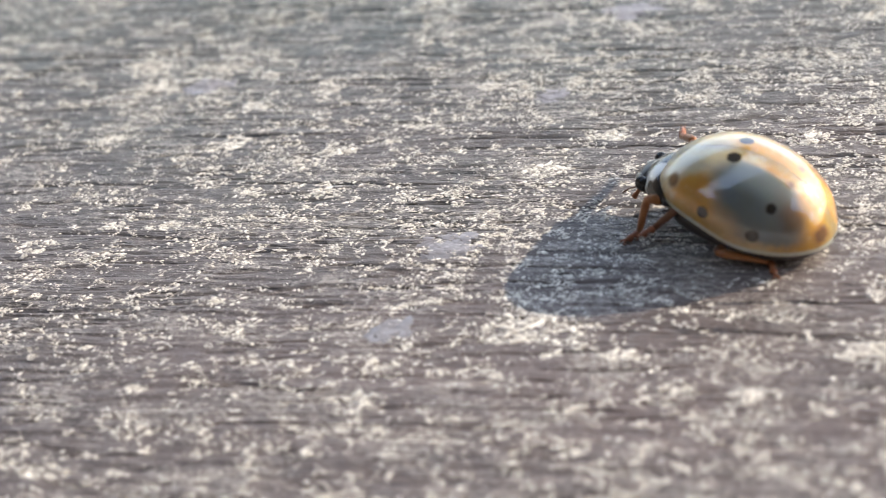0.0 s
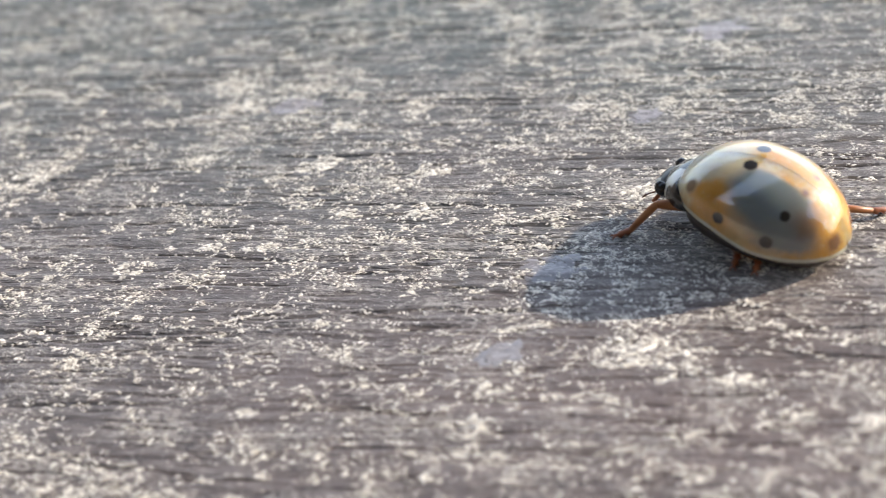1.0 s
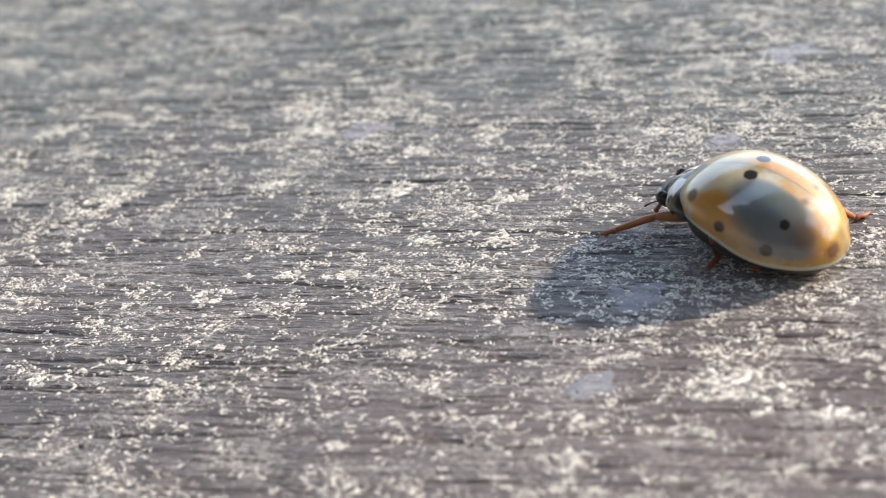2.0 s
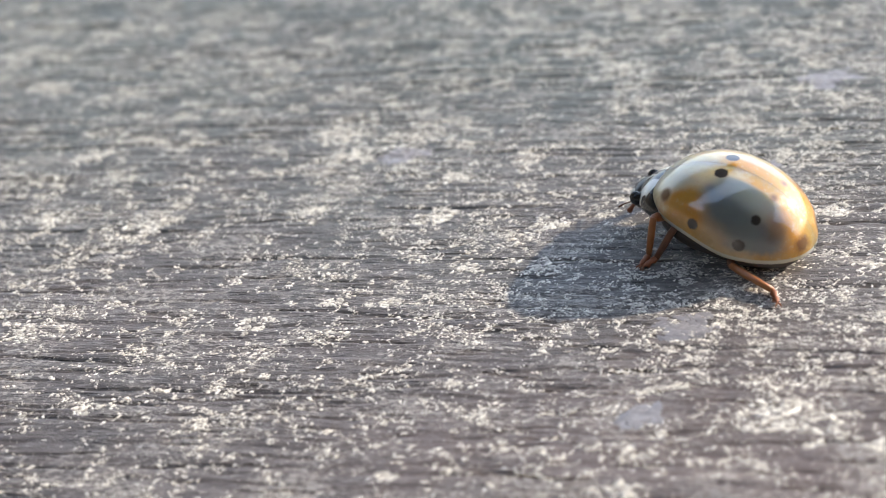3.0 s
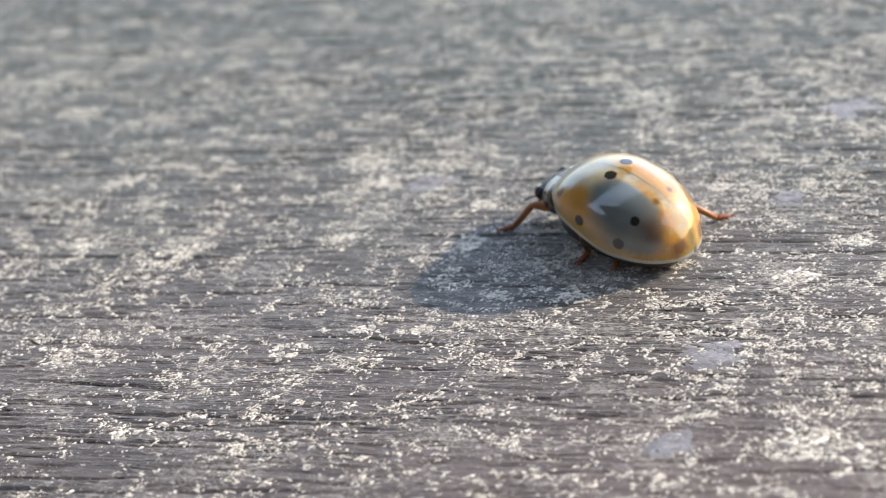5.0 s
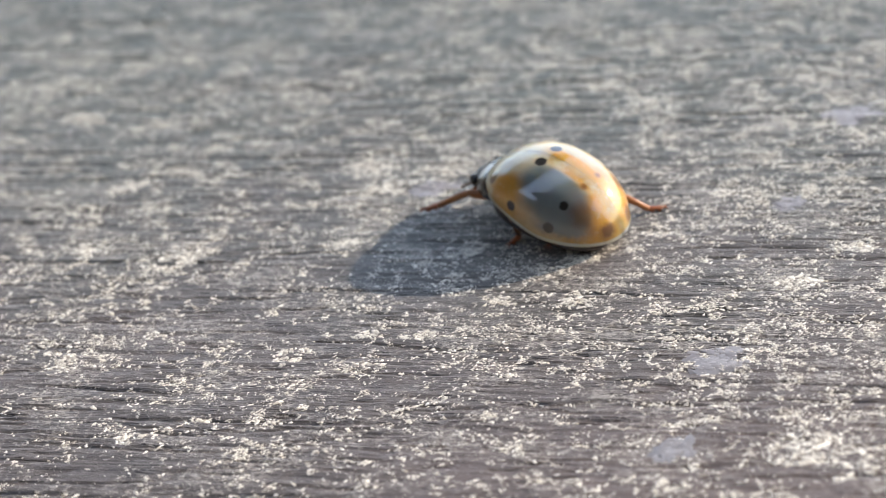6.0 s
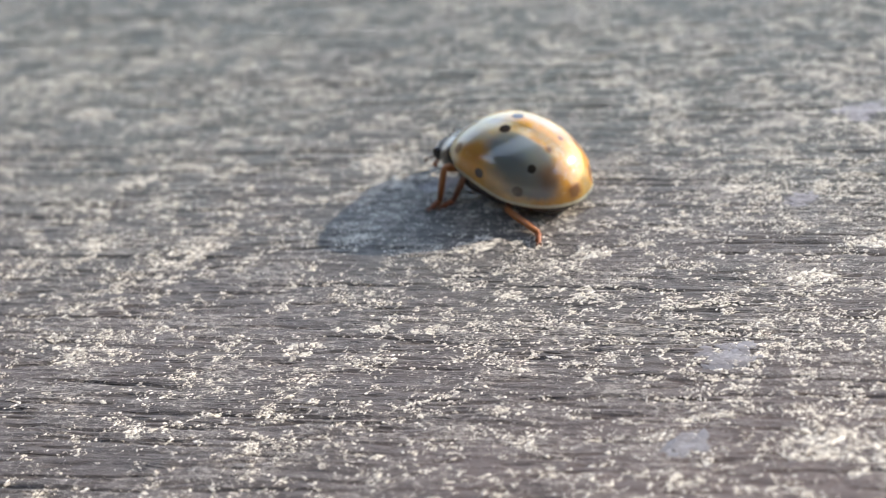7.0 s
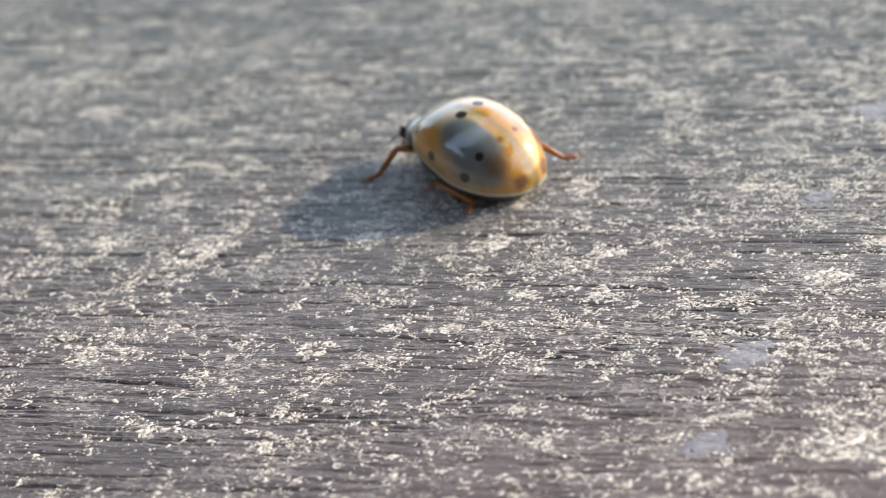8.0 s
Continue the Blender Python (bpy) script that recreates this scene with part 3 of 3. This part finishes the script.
# seconds, place (mm) and heading of the ladybird
TRACK = [
    (0.0, 9.32, 36.06, 143.2), (0.2, 8.72, 36.93, 149.0), (0.4, 8.56, 36.99, 147.5), (0.5, 8.36, 37.06, 145.4), (0.7, 7.27, 37.20, 141.5),
    (0.9, 6.91, 37.32, 141.1), (1.0, 6.89, 37.49, 140.7), (1.2, 6.67, 37.92, 138.8), (1.5, 5.80, 38.61, 145.3), (1.75, 5.38, 38.89, 145.6),
    (2.1, 4.28, 39.29, 139.9), (2.5, 3.63, 40.04, 138.2), (2.8, 2.88, 40.84, 142.8), (3.0, 2.72, 41.41, 144.2), (3.2, 2.27, 41.54, 142.7),
    (3.3, 1.92, 41.60, 140.8), (3.5, 1.23, 41.84, 141.7), (3.7, 1.01, 42.22, 142.0), (4.0, 0.57, 42.72, 138.2), (4.2, 0.20, 43.56, 145.6),
    (4.5, -0.01, 43.80, 140.9), (4.6, -0.31, 43.90, 138.5), (4.7, -0.76, 43.83, 136.0), (5.0, -1.27, 44.11, 136.5), (5.35, -1.76, 44.61, 135.5),
    (5.6, -2.36, 45.40, 142.5), (5.8, -2.72, 45.68, 141.5), (5.9, -3.13, 45.85, 139.5), (6.0, -3.51, 45.95, 137.3), (6.3, -3.92, 46.41, 138.0),
    (6.5, -4.12, 46.66, 135.3), (6.7, -4.31, 46.89, 133.7), (6.9, -4.76, 48.12, 142.9), (7.0, -4.95, 48.29, 144.2), (7.2, -5.24, 48.49, 141.6),
    (7.3, -5.43, 48.46, 138.8), (7.4, -6.07, 48.31, 135.7), (7.5, -6.37, 48.48, 135.4), (7.7, -6.57, 48.76, 137.1), (8.0, -6.90, 49.60, 134.5),
]


def body(t):
    """Pose of the ladybird on the board at t, in millimetres."""
    t = min(max(t, 0.0), 8.0)
    ts, rows = [r[0] for r in TRACK], np.array([r[1:] for r in TRACK])
    i = min(max(int(np.searchsorted(ts, t, side="right")) - 1, 0), len(ts) - 2)
    def slope(k):
        a, b = max(k - 1, 0), min(k + 1, len(ts) - 1)
        return (rows[b] - rows[a]) / (ts[b] - ts[a])
    h = ts[i + 1] - ts[i]
    s = (t - ts[i]) / h
    x, y, yaw = (1 + 2 * s) * (1 - s) ** 2 * rows[i] + s * (1 - s) ** 2 * h * slope(i) + s * s * (3 - 2 * s) * rows[i + 1] + s * s * (s - 1) * h * slope(i + 1)
    return pose(x, y, STAND, 0, 0, yaw)


def planted(t, spot):
    return body(t) @ Vector((spot[0], spot[1], -STAND))


def foot_at(t, spot, lifts, rise):
    """The foot's place on or over the board at t: held still, then swung to the next place."""
    def stand(k):
        down = lifts[k] + SWING
        return planted(down, spot) if down >= 0 else planted(0.0, (spot[0] + 2.6 * down, spot[1]))
    k = max((n for n, start in enumerate(lifts) if start <= t), default=0)
    after = stand(k)
    if k == 0 or t >= lifts[k] + SWING:
        return after
    f = (t - lifts[k]) / SWING
    f = f * f * (3 - 2 * f)
    p = stand(k - 1).lerp(after, f)
    p.z = rise * math.sin(math.pi * f * f)
    return p


def aim(at, along, up):
    """A pose at a place whose x axis runs along, z as near up as it goes."""
    x = along.normalized()
    y = up.cross(x).normalized()
    z = x.cross(y)
    return Matrix.Translation(at * MM) @ Matrix((x, y, z)).transposed().to_4x4()


def leg_poses(t, hip, a, b, spot, lifts, bend, splay, rise):
    """Poses of femur, tibia and tarsus in the ladybird's space at t."""
    tip = body(t).inverted() @ foot_at(t, spot, lifts, rise)
    hip = Vector(hip)
    side = 1 if spot[1] > 0 else -1
    flat = Vector((tip.x - hip.x, tip.y - hip.y, 0))
    flat = (flat.normalized() + Vector((0, side * splay, 0))).normalized()
    ankle = tip - flat * 0.62 + Vector((0, 0, 0.16))
    reach = ankle - hip
    d = min(max(reach.length, abs(a - b) + 0.25), a + b - 0.02)
    ankle = hip + reach.normalized() * d
    k = (a * a - b * b + d * d) / (2 * d)
    pole = Vector((bend[0], side * bend[1], bend[2]))
    pole = (pole - reach.normalized() * pole.dot(reach.normalized())).normalized()
    knee = hip + reach.normalized() * k + pole * math.sqrt(max(a * a - k * k, 0.0))
    up = Vector((0, 0, 1))
    return aim(hip, knee - hip, pole), aim(knee, ankle - knee, pole), aim(ankle, tip + up * 0.08 - ankle, up)


def build_leg(bug, a, b, thigh, shin):
    bm = bmesh.new()
    tube(bm, [(0, 0, 0), (0.15 * a, 0, 0), (0.45 * a, 0, 0.02), (0.8 * a, 0, 0), (a, 0, 0)], [0.14, 0.18, 0.19, 0.16, 0.12], 12)
    femur = part("femur", bm, thigh, bug)
    bm = bmesh.new()
    tube(bm, [(0, 0, 0), (0.2 * b, 0, 0.02), (0.6 * b, 0, 0.01), (b, 0, 0)], [0.115, 0.125, 0.12, 0.10], 12)
    tibia = part("tibia", bm, shin, bug)
    bm = bmesh.new()
    tube(bm, [(0, 0, 0), (0.14, 0, -0.02), (0.26, 0, 0.01), (0.40, 0, -0.03), (0.48, 0, 0.01), (0.58, 0, 0.02)], [0.085, 0.125, 0.075, 0.12, 0.05, 0.045], 10)
    for s in (1, -1):
        tube(bm, [(0.57, s * 0.02, 0.02), (0.65, s * 0.07, 0.02), (0.70, s * 0.09, -0.05)], [0.03, 0.025, 0.012], 6)
    tarsus = part("tarsus", bm, FOOT, bug, "dark orange foot with two claws")
    return femur, tibia, tarsus


bug = build_ladybird()
limbs = []
for name, hip, a, b, left_spot, right_spot, left_lifts, right_lifts, bend, splay in LEGS:
    for side, spot, lifts in ((1, left_spot, left_lifts), (-1, right_spot, right_lifts)):
        # middle shins take the darker brown as painted shade
        limbs.append((build_leg(bug, a, b, LEG if name == "front" else DIM_LEG, DIM_LEG if name == "middle" else LEG), (hip[0], side * hip[1], hip[2]), a, b, spot, lifts, bend if (name, side) != ("hind", -1) else (0.2, 0.4, 0.9), splay, RISE[name][side < 0]))

scatter_flecks()
rng = np.random.RandomState(5)
for x, y, wide in CREAM:
    crust_patch(rng, x, y, wide, int(26 + 180 * wide * wide), FLECK, "lichen_patch", "cream crust of lichen clumped on grey wood", "lichen patches")
for x, y, wide in FILMS:
    crust_patch(rng, x, y, wide, int(30 + 220 * wide * wide), FILM, "dried_splash", "pale lavender dried splash on grey wood", "dried splashes", 0.10, 0.14, 0.05)


# ---------------------------------------------------------------- what moves
def motions():
    times = [k / 10 for k in range(81)]
    walk(bug, [(t, Matrix.Translation(body(t).translation * MM) @ body(t).to_3x3().to_4x4()) for t in times])
    for pieces, *build in limbs:
        poses = [leg_poses(t, *build) for t in times]
        for k, piece in enumerate(pieces):
            walk(piece, [(t, p[k]) for t, p in zip(times, poses)])


motions()
